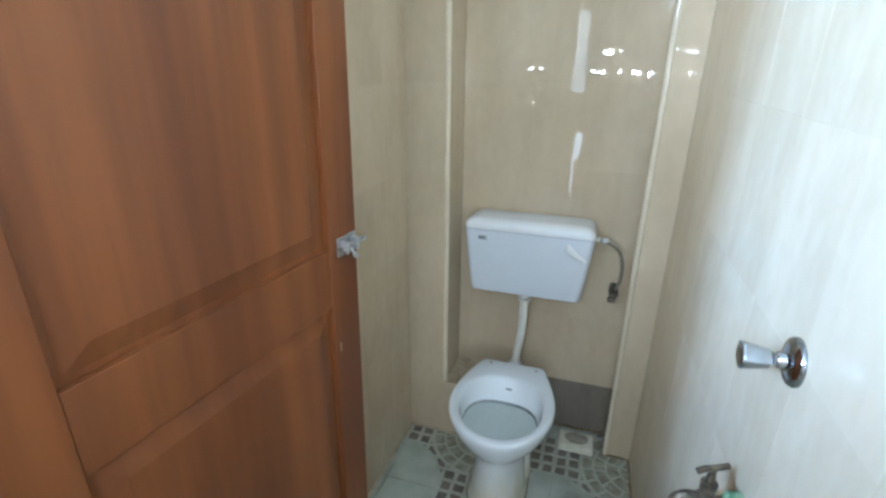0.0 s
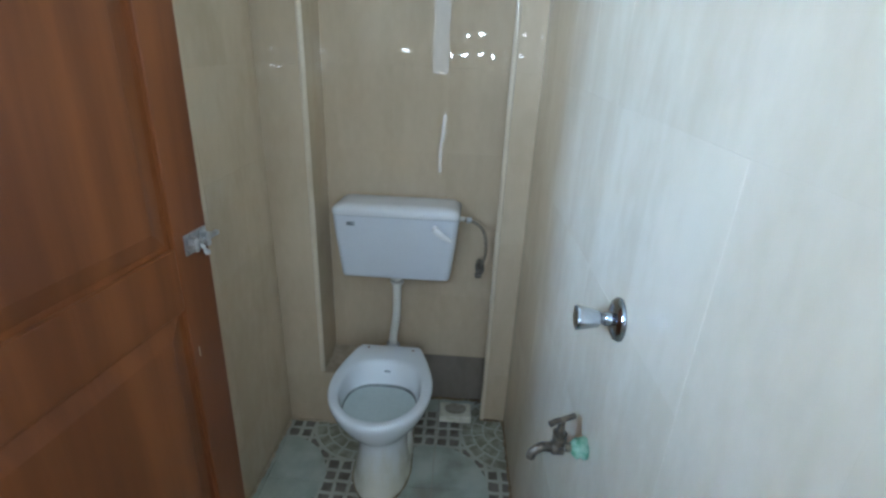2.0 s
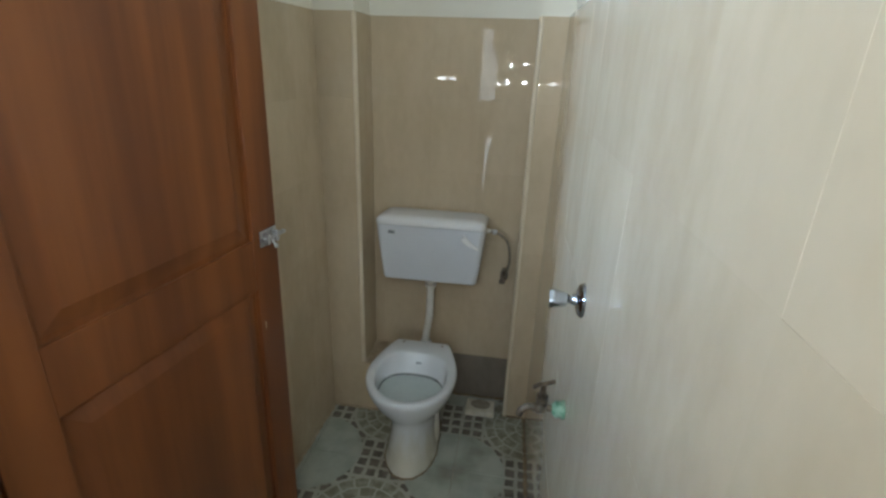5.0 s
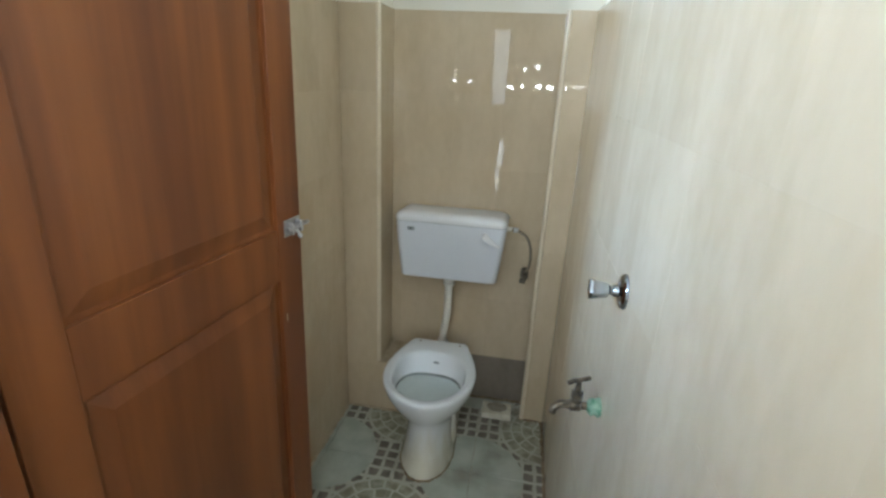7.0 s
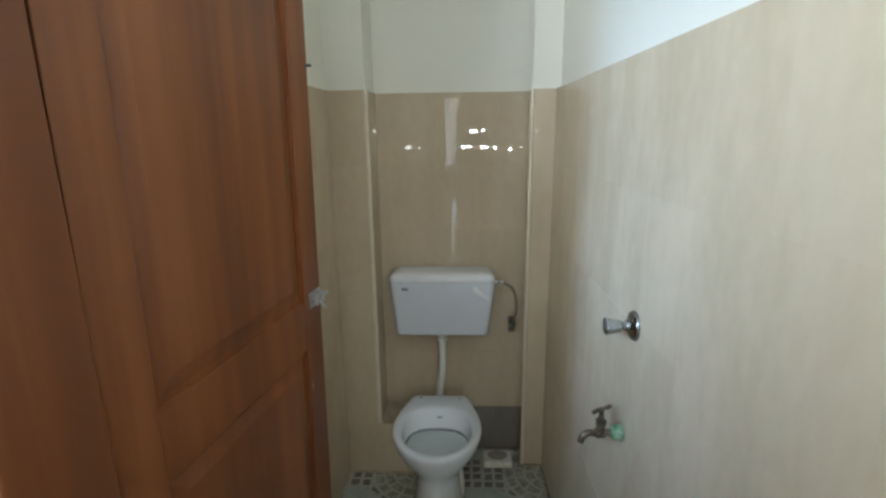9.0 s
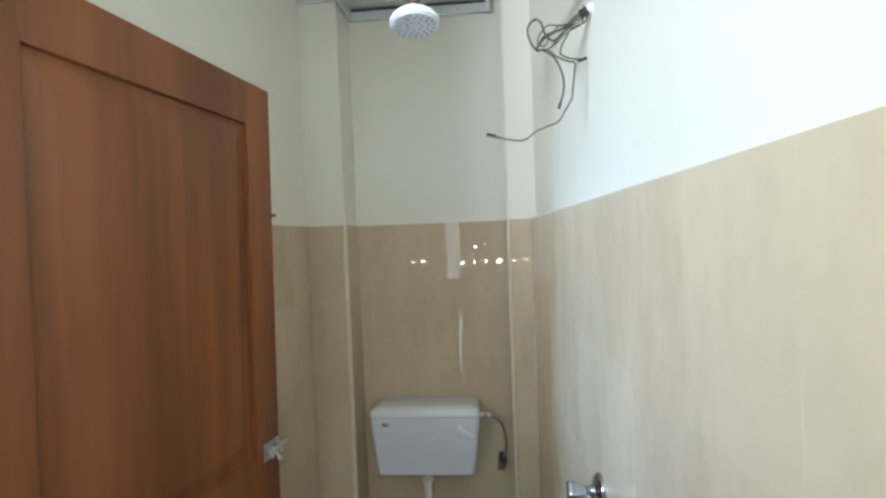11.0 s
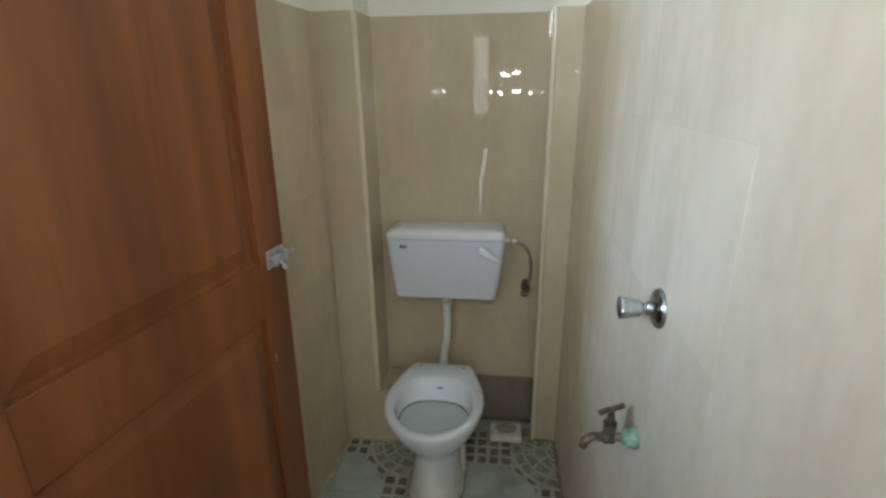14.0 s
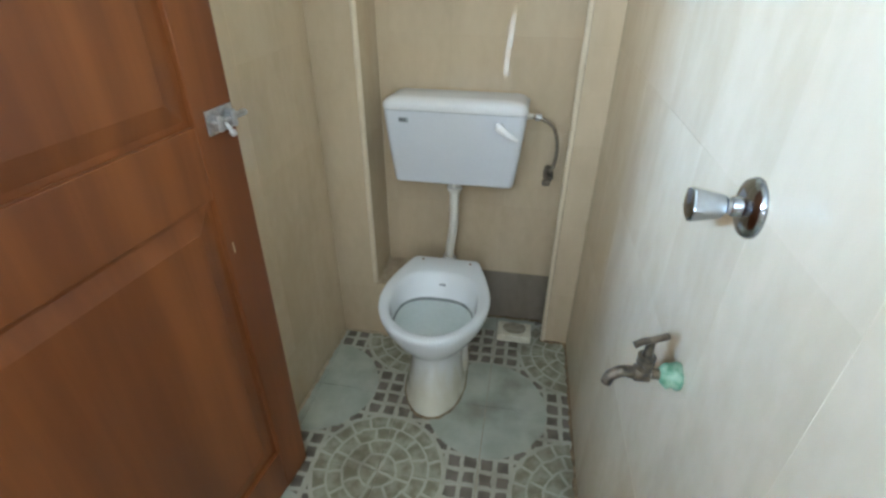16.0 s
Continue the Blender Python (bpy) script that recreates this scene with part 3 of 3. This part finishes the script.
# ---- the cistern ----
def round_rect(x0, x1, y0, y1, z, r, sag=0.0, seg=5):
    out = []
    cx = (x0 + x1) / 2
    for (px, py, start) in ((x1 - r, y0 + r, -90), (x1 - r, y1 - 0.006, 0), (x0 + r, y1 - 0.006, 90), (x0 + r, y0 + r, 180)):
        rr = r if py == y0 + r else 0.006
        qx = px if rr == r else (x1 - rr if px > cx else x0 + rr)
        for i in range(seg + 1):
            a = radians(start + 90 * i / seg)
            out.append((qx + rr * math.cos(a), py + rr * math.sin(a), z))
    return out


def cistern():
    tank = thing("cistern", "white plastic low-level flush cistern on the tiled wall", "cistern")
    bm = bmesh.new()
    rows = ((0.668, 0.084, 0.472, -0.146), (0.670, 0.080, 0.477, -0.150), (0.676, 0.078, 0.480, -0.152), (0.76, 0.071, 0.490, -0.166), (0.85, 0.065, 0.499, -0.180), (0.905, 0.062, 0.504, -0.188), (0.920, 0.0615, 0.5045, -0.189))
    loft(bm, [round_rect(x0, x1, y, -0.001, z, 0.022) for z, x0, x1, y in rows])
    # grey filler that draws the shadow gap between tank and lid
    part("seam_shade", loft(bmesh.new(), [round_rect(0.064, 0.502, -0.187, -0.002, z, 0.022) for z in (0.9195, 0.9225)]), M_MARK, tank, "grey strip painted as the shade in the seam under the lid")
    body = part("tank_body", bm, M_PLASTIC, tank, smooth=True, crease=50)
    # lid with a gently bowed top
    bm = bmesh.new()
    rings = []
    for z, grow in ((0.9225, -0.002), (0.9225, 0.0005), (0.926, 0.0015), (0.938, 0.001), (0.946, -0.003), (0.952, -0.010), (0.956, -0.020), (0.958, -0.034)):
        ring = round_rect(0.0595 - grow, 0.5055 + grow, -0.1905 - grow, -0.001 + min(grow, 0) * 0.6, z, 0.026)
        if z > 0.93:
            # crowned along its length, falling towards the wall
            ring = [(x, y, z + 0.012 * (1 - ((x - 0.283) / 0.222) ** 2) - 0.09 * (y + 0.19)) for x, y, z in ring]
        rings.append(ring)
    loft(bm, rings)
    part("lid", bm, M_LID, tank, smooth=True, crease=60)
    lever = part("flush_lever", turned((0.424, -0.184, 0.888), (0, -1, 0), [(0, 0.012), (0.010, 0.012), (0.014, 0.009)], 18), M_LEVER, tank, "white plastic flush lever", smooth=True, crease=40)
    bm = bmesh.new()
    rings = []
    for t, wide in ((0.0, 0.011), (0.2, 0.0125), (0.55, 0.010), (0.9, 0.0065), (1.0, 0.004)):
        c = Vector((0.418 + 0.064 * t, -0.206 - 0.008 * math.sin(t * 3.1), 0.894 - 0.042 * t))
        n = Vector((0.036, 0, 0.058)).normalized()
        rings.append([c + n * wide * a + Vector((0, 0.005 * b, 0)) for a, b in ((-1, -0.5), (-0.5, -1), (0.5, -1), (1, -0.5), (1, 0.5), (0.5, 1), (-0.5, 1), (-1, 0.5))])
    loft(bm, rings)
    part("lever_arm", bm, M_LEVER, lever, smooth=True, crease=50)
    badge = part("badge", a_box((0.111, -0.1885, 0.884), (0.141, -0.178, 0.900), 0.001), M_SILVER, tank, "small silver maker's badge")
    for bx, bw in ((0.1150, 0.004), (0.1215, 0.0045), (0.1295, 0.0035)):
        part("badge_bar", a_box((bx, -0.1892, 0.887), (bx + bw, -0.1880, 0.897)), M_DARK, badge)
    part("outlet_nut", turned((0.277, -0.095, 0.636), (0, 0, 1), [(0, 0.017), (0.003, 0.021), (0.016, 0.021), (0.020, 0.018), (0.038, 0.018)], 10), M_PIPE, tank, smooth=True, crease=30)
    return tank


cistern()
flush = tagged(part("flush_pipe", tube([(0.278, -0.100, 0.632), (0.278, -0.100, 0.56), (0.277, -0.100, 0.49), (0.270, -0.100, 0.43), (0.264, -0.101, 0.385), (0.262, -0.102, 0.325)], 0.0155, 18), M_PIPE, smooth=True), "white plastic flush pipe from cistern to bowl, slightly bent", "pipe")
part("pipe_collar", turned((0.278, -0.097, 0.612), (0, 0, 1), [(0, 0.016), (0.006, 0.018), (0.016, 0.025), (0.023, 0.026), (0.024, 0.018)], 20), M_PIPE, flush, smooth=True, crease=40)


# ---- water feed of the cistern ----
def feed_hose():
    hose = thing("feed_hose", "grey-brown braided water hose with a corroded stop valve", "hose")
    part("hose_tube", tube([(0.512, -0.085, 0.894), (0.535, -0.088, 0.892), (0.562, -0.090, 0.884), (0.590, -0.088, 0.860), (0.605, -0.084, 0.817), (0.609, -0.078, 0.768), (0.604, -0.074, 0.728), (0.594, -0.072, 0.708)], 0.0056, 10, 10, wave=0.12), M_HOSE, hose, smooth=True)
    part("tank_nut", turned((0.490, -0.085, 0.894), (1, 0, 0), [(0, 0.009), (0.006, 0.009), (0.006, 0.012), (0.018, 0.012), (0.018, 0.009), (0.034, 0.008)], 6), M_PIPE, hose)
    part("hose_nut", turned((0.530, -0.087, 0.8925), (1, 0.1, -0.05), [(0, 0.0105), (0.018, 0.0105)], 6), M_ZINC, hose)
    valve = part("stop_valve", turned((0.592, -0.004, 0.690), (0, -1, 0), [(0, 0.014), (0.02, 0.014), (0.03, 0.017), (0.075, 0.017), (0.085, 0.012), (0.095, 0.012)], 12), M_VALVE, hose, "corroded dark stop valve", smooth=True, crease=35)
    part("valve_neck", turned((0.592, -0.070, 0.684), (0.05, 0, 1), [(0, 0.013), (0.012, 0.013), (0.012, 0.010), (0.030, 0.009)], 8), M_VALVE, valve)
    part("valve_handle", a_box((0.572, -0.116, 0.672), (0.598, -0.097, 0.690), 0.005), M_VALVE, valve)
    return hose


feed_hose()


# ---- soap dish on the floor by the wall ----
def soap_dish():
    dish = thing("soap_dish", "cream plastic block with an oval hollow lying on the floor", "soap dish")
    bm = bmesh.new()
    x0, x1, y0, y1, h = 0.466, 0.600, -0.150, -0.060, 0.032
    box(bm, (x0, y0, 0.0), (x1, y1, h), 0.005)
    cx, cy = (x0 + x1) / 2, (y0 + y1) / 2
    part("block", bm, M_SOAP, dish)
    ring = lambda rx, ry, z: [(cx + rx * math.cos(2 * math.pi * i / 28), cy + 0.006 + ry * math.sin(2 * math.pi * i / 28), z) for i in range(28)]
    loft(rm := bmesh.new(), [ring(0.046, 0.033, h - 0.002), ring(0.046, 0.033, h + 0.003), ring(0.041, 0.029, h + 0.003), ring(0.036, 0.024, h + 0.0006)])
    part("hollow", rm, M_SOAP_IN, dish, "oval hollow, browner and darker than the block", smooth=True, crease=40)
    return dish


soap_dish()


# ---- fittings on the side wall ----
def shower_valve():
    y, z, w = -1.110, 1.112, right_x(-1.110)
    valve = thing("shower_valve", "chrome shower stop valve with a round wall plate", "valve")
    part("wall_plate", turned((w, y, z), (-1, 0, 0), [(0, 0.034), (0.003, 0.034), (0.008, 0.031), (0.012, 0.022), (0.014, 0.014)], 36), M_CHROME, valve, smooth=True, crease=40)
    part("stem", turned((w - 0.012, y, z), (-1, 0, 0), [(0, 0.012), (0.010, 0.011), (0.012, 0.009), (0.020, 0.009)], 20), M_CHROME, valve, smooth=True, crease=40)
    bm = bmesh.new()
    rings = []
    for along, r in ((0.028, 0.010), (0.032, 0.0145), (0.062, 0.0205), (0.066, 0.0195), (0.067, 0.016)):
        rings.append([(w - along, y + r * (1.0 if k % 2 else 0.9) * math.cos(math.pi * k / 5), z + r * (1.0 if k % 2 else 0.9) * math.sin(math.pi * k / 5)) for k in range(10)])
    part("knob", loft(bm, rings), M_CHROME, valve, smooth=True, crease=25)
    return valve


def bib_tap():
    y, z, w = -1.085, 0.827, right_x(-1.085)
    tap = thing("water_tap", "tarnished brass bib tap set in green plaster on the tiles", "tap")
    bm = bmesh.new()
    rnd = random.Random(3)
    rings = []
    for along, r in ((0.0, 0.019), (0.004, 0.021), (0.012, 0.018), (0.018, 0.020), (0.024, 0.016), (0.028, 0.010)):
        rings.append([(w - along, y + r * rnd.uniform(0.8, 1.15) * math.cos(2 * math.pi * k / 14), z + r * rnd.uniform(0.8, 1.15) * math.sin(2 * math.pi * k / 14)) for k in range(14)])
    part("plaster", loft(bm, rings), M_GREEN, tap, "lumpy green sealing plaster", smooth=True)
    part("tap_body", turned((w - 0.028, y, z), (-1, 0, -0.06), [(0, 0.0085), (0.012, 0.0085), (0.014, 0.013), (0.034, 0.013), (0.037, 0.009), (0.044, 0.009)], 16), M_BRASS, tap, smooth=True, crease=35)
    part("spout", tube([(w - 0.062, y, z - 0.001), (w - 0.080, y - 0.002, z - 0.001), (w - 0.094, y - 0.004, z - 0.010), (w - 0.099, y - 0.005, z - 0.024)], 0.0085, 14), M_BRASS, tap, smooth=True, crease=60)
    part("bonnet", turned((w - 0.051, y, z + 0.008), (0, 0, 1), [(0, 0.012), (0.010, 0.011), (0.012, 0.013), (0.024, 0.013), (0.026, 0.008), (0.045, 0.006), (0.052, 0.006)], 12), M_BRASS, tap, smooth=True, crease=30)
    part("tee_handle", tube([(w - 0.075, y - 0.008, z + 0.056), (w - 0.063, y - 0.004, z + 0.061), (w - 0.051, y, z + 0.062), (w - 0.039, y + 0.004, z + 0.064), (w - 0.028, y + 0.008, z + 0.066)], 0.0052, 10), M_BRASS, tap, smooth=True)
    return tap


def shower():
    y, wall = -1.07, right_x(-1.07) + DEEP
    ob = thing("shower_set", "white plastic shower head on a galvanised wall pipe", "shower")
    end, start = Vector((0.468, y, 2.157)), Vector((wall, y, 2.144))
    way = (end - start).normalized()
    run = (end - start).length
    pipe = part("pipe", turned(start, way, [(0, 0.0122), (run, 0.0122)], 20), M_STEEL, ob, "grey galvanised pipe", smooth=True, crease=40)
    part("tape", turned(end - way * 0.010, way, [(0, 0.0132), (0.014, 0.0135), (0.016, 0.0115)], 16), M_BLACK, pipe, smooth=True, crease=40)
    part("wall_flange", turned(start, (-1, 0, 0), [(0, 0.024), (0.003, 0.024), (0.008, 0.018), (0.009, 0.0125)], 24), M_STEEL, pipe, smooth=True, crease=40)
    top = Vector((0.411, y, 2.117))
    part("elbow", tube([end, end + way * 0.022, (top.x + 0.014, y, end.z - 0.005), (top.x + 0.003, y, end.z - 0.020), (top.x, y, top.z + 0.004)], 0.0130, 14), M_BRASS, ob, "tarnished elbow", smooth=True, crease=60)
    part("elbow_collar", turned(end + way * 0.003, way, [(0, 0.0125), (0.001, 0.0165), (0.013, 0.0165), (0.014, 0.0125)], 12), M_BRASS, ob)
    axis = Vector((0.04, -0.10, -1.0)).normalized()
    part("head_shell", turned(top + Vector((0, 0, 0.004)), axis, [(0, 0.013), (0.007, 0.015), (0.012, 0.031), (0.021, 0.046), (0.031, 0.0525), (0.038, 0.0525), (0.040, 0.050)], 36), M_SHOWER, ob, smooth=True, crease=40)
    base = top + Vector((0, 0, 0.004)) + axis * 0.0395
    face = part("spray_face", turned(base, axis, [(0, 0.048), (0.002, 0.0477), (0.0025, 0.0)], 36), M_SHOWER, ob, smooth=True, crease=40)
    side = axis.cross(Vector((0, 1, 0))).normalized()
    up = axis.cross(side)
    for count, r in ((7, 0.016), (13, 0.030), (19, 0.041)):
        for i in range(count):
            a = 2 * math.pi * i / count
            p = base + axis * 0.002 + (side * math.cos(a) + up * math.sin(a)) * r
            part("nozzle", turned(p, axis, [(0, 0.0026), (0.0025, 0.0022)], 6), M_NOZZLE, face)
    return ob


shower_valve()
bib_tap()
shower()


# ---- loose cables ----
def cables():
    y = -1.07
    wall = right_x(y) + DEEP
    ob = thing("loose_cables", "tangle of loose grey electric cables hanging from the wall", "cable")
    root = Vector((0.772, y, 2.090))
    part("conduit", turned((wall + 0.01, y - 0.010, root.z + 0.006), root - Vector((wall + 0.01, y - 0.010, root.z + 0.006)), [(0, 0.010), (0.020, 0.010), (0.021, 0.008)], 14), M_TRIM, ob, smooth=True, crease=40)
    runs = (
        ([(0.772, 2.090), (0.753, 2.076), (0.729, 2.056), (0.705, 2.034), (0.693, 2.034), (0.681, 2.047), (0.675, 2.066), (0.664, 2.075), (0.652, 2.068), (0.647, 2.055), (0.653, 2.031), (0.665, 2.014)], 0, 0.003),
        ([(0.772, 2.090), (0.745, 2.079), (0.723, 2.059), (0.687, 2.049), (0.673, 2.033), (0.665, 2.016), (0.680, 2.014), (0.703, 1.995), (0.717, 1.961), (0.719, 1.937), (0.715, 1.916), (0.707, 1.896)], 0.01, 0.0028),
        ([(0.772, 2.090), (0.765, 2.066), (0.735, 2.052), (0.725, 2.035), (0.716, 2.021), (0.711, 2.007), (0.712, 1.997), (0.727, 1.989), (0.745, 1.986), (0.752, 1.987)], -0.008, 0.0023),
        ([(0.772, 2.090), (0.741, 2.070), (0.711, 2.054), (0.681, 2.038), (0.667, 2.017), (0.686, 2.014), (0.704, 1.998), (0.727, 1.987), (0.741, 1.983), (0.740, 1.960), (0.736, 1.930), (0.734, 1.912), (0.720, 1.889), (0.705, 1.866), (0.681, 1.856), (0.657, 1.846), (0.639, 1.833), (0.621, 1.830), (0.585, 1.838), (0.563, 1.845)], 0.004, 0.0024),
        ([(0.772, 2.090), (0.750, 2.070), (0.717, 2.059), (0.688, 2.059), (0.669, 2.038), (0.666, 2.020), (0.680, 2.016), (0.689, 2.035), (0.711, 2.057)], -0.012, 0.002),
        ([(0.772, 2.090), (0.759, 2.073), (0.733, 2.059), (0.713, 2.043), (0.698, 2.025), (0.686, 2.016), (0.705, 2.028), (0.729, 2.049), (0.757, 2.064), (0.764, 2.081), (0.766, 2.100), (0.763, 2.107)], 0.012, 0.0018))
    for pts, dy, r in runs:
        line = [(min(x, wall - 0.002), y + dy * min(i, 3) / 3 + 0.004 * math.sin(7 * i), z) for i, (x, z) in enumerate(pts)]
        part("cable", tube([(wall + 0.005, y - 0.005, root.z + 0.003)] + line, r * 0.78, 7, 7), M_WIRE, ob, smooth=True)
    part("cable_end", tube([(0.575, y, 1.840), (0.566, y, 1.843), (0.555, y, 1.846)], 0.0034, 8, 3), M_BLACK, ob)
    part("cable_end", tube([(0.710, y, 1.904), (0.707, y, 1.897), (0.706, y, 1.891)], 0.0030, 8, 3), M_BLACK, ob)
    part("cable_end", tube([(0.749, y, 1.986), (0.756, y, 1.988), (0.765, y, 1.991)], 0.0030, 8, 3), M_BLACK, ob)
    part("cable_tie", turned(root, (-0.8, 0, -0.5), [(0, 0.008), (0.018, 0.010), (0.020, 0.007)], 10), M_BLACK, ob)
    return ob


cables()
tagged(part("ceiling_cable", tube([(0.648, -1.07, CEIL), (0.652, -1.072, 2.36), (0.648, -1.070, 2.182), (0.645, -1.070, 2.160)], 0.002, 6, 5), M_WIRE, smooth=True), "thin dark cable hanging from the ceiling to the pipe", "cable")
lamp = thing("ceiling_light", "round white ceiling lamp holder", "lamp")
part("rose", turned((0.36, -0.62, CEIL), (0, 0, -1), [(0, 0.05), (0.008, 0.05), (0.018, 0.044), (0.022, 0.030)], 28), M_SHOWER, lamp, smooth=True, crease=40)
part("holder", turned((0.36, -0.62, CEIL - 0.02), (0, 0, -1), [(0, 0.024), (0.03, 0.021), (0.034, 0.016)], 20), M_SHOWER, lamp, smooth=True, crease=40)

# ---- tiles of walls and floor ----
tile_field(wall_north, (NICHE_L, SKIN), (NICHE_R + SPLAY, SKIN), offset=0.045, lowest=M_GREY_TILE)
tile_field(pilaster_l, (left_x(PIL_L) - 0.006, PIL_L + SKIN + 0.0050), (NICHE_L - 0.004, PIL_L + SKIN), width=0.2)
tile_field(pilaster_l, (NICHE_L - SKIN, PIL_L + 0.004), (NICHE_L - SKIN, 0.0), width=0.2, rows=[(0.252, ROWS[1][1])] + ROWS[2:])
tile_field(pilaster_r, (NICHE_R + SPLAY + SKIN, 0.0), (NICHE_R + SKIN, PIL_R + 0.004), width=0.2)
tile_field(pilaster_r, (NICHE_R + 0.005, PIL_R + SKIN), (RIGHT, PIL_R + SKIN), width=0.2)
tile_field(wall_east, (right_x(PIL_R) + SKIN, PIL_R), (right_x(WING) + SKIN, WING), width=0.2)
tile_field(wall_west, (left_x(FRONT) - SKIN, FRONT), (left_x(PIL_L) - SKIN, PIL_L), width=0.2)
tile_field(ledge, (NICHE_L - 0.004, PIL_L + SKIN), (0.33, PIL_L + SKIN), width=0.2, rows=[(0.0, 0.249)])

FLOOR_MESH = {}
for i in range(-4, 5):
    for j in range(-6, 4):
        x0, y0 = RX + i * TILE, RY + j * TILE
        if x0 + TILE < -0.42 or x0 > 0.9 or y0 > 0.05:
            continue
        if "tile" not in FLOOR_MESH:
            e, g = 0.0012, 0.0011
            FLOOR_MESH["tile"] = mesh_of("tile", loft(bmesh.new(), [
                [(g, g, -0.006), (TILE - g, g, -0.006), (TILE - g, TILE - g, -0.006), (g, TILE - g, -0.006)],
                [(g, g, -e), (TILE - g, g, -e), (TILE - g, TILE - g, -e), (g, TILE - g, -e)],
                [(g + e, g + e, 0), (TILE - g - e, g + e, 0), (TILE - g - e, TILE - g - e, 0), (g + e, TILE - g - e, 0)]], cap_start=False), M_FLOOR)
        ob = new("tile", FLOOR_MESH["tile"])
        ob.parent = floor
        ob.location = (x0, y0, 0)
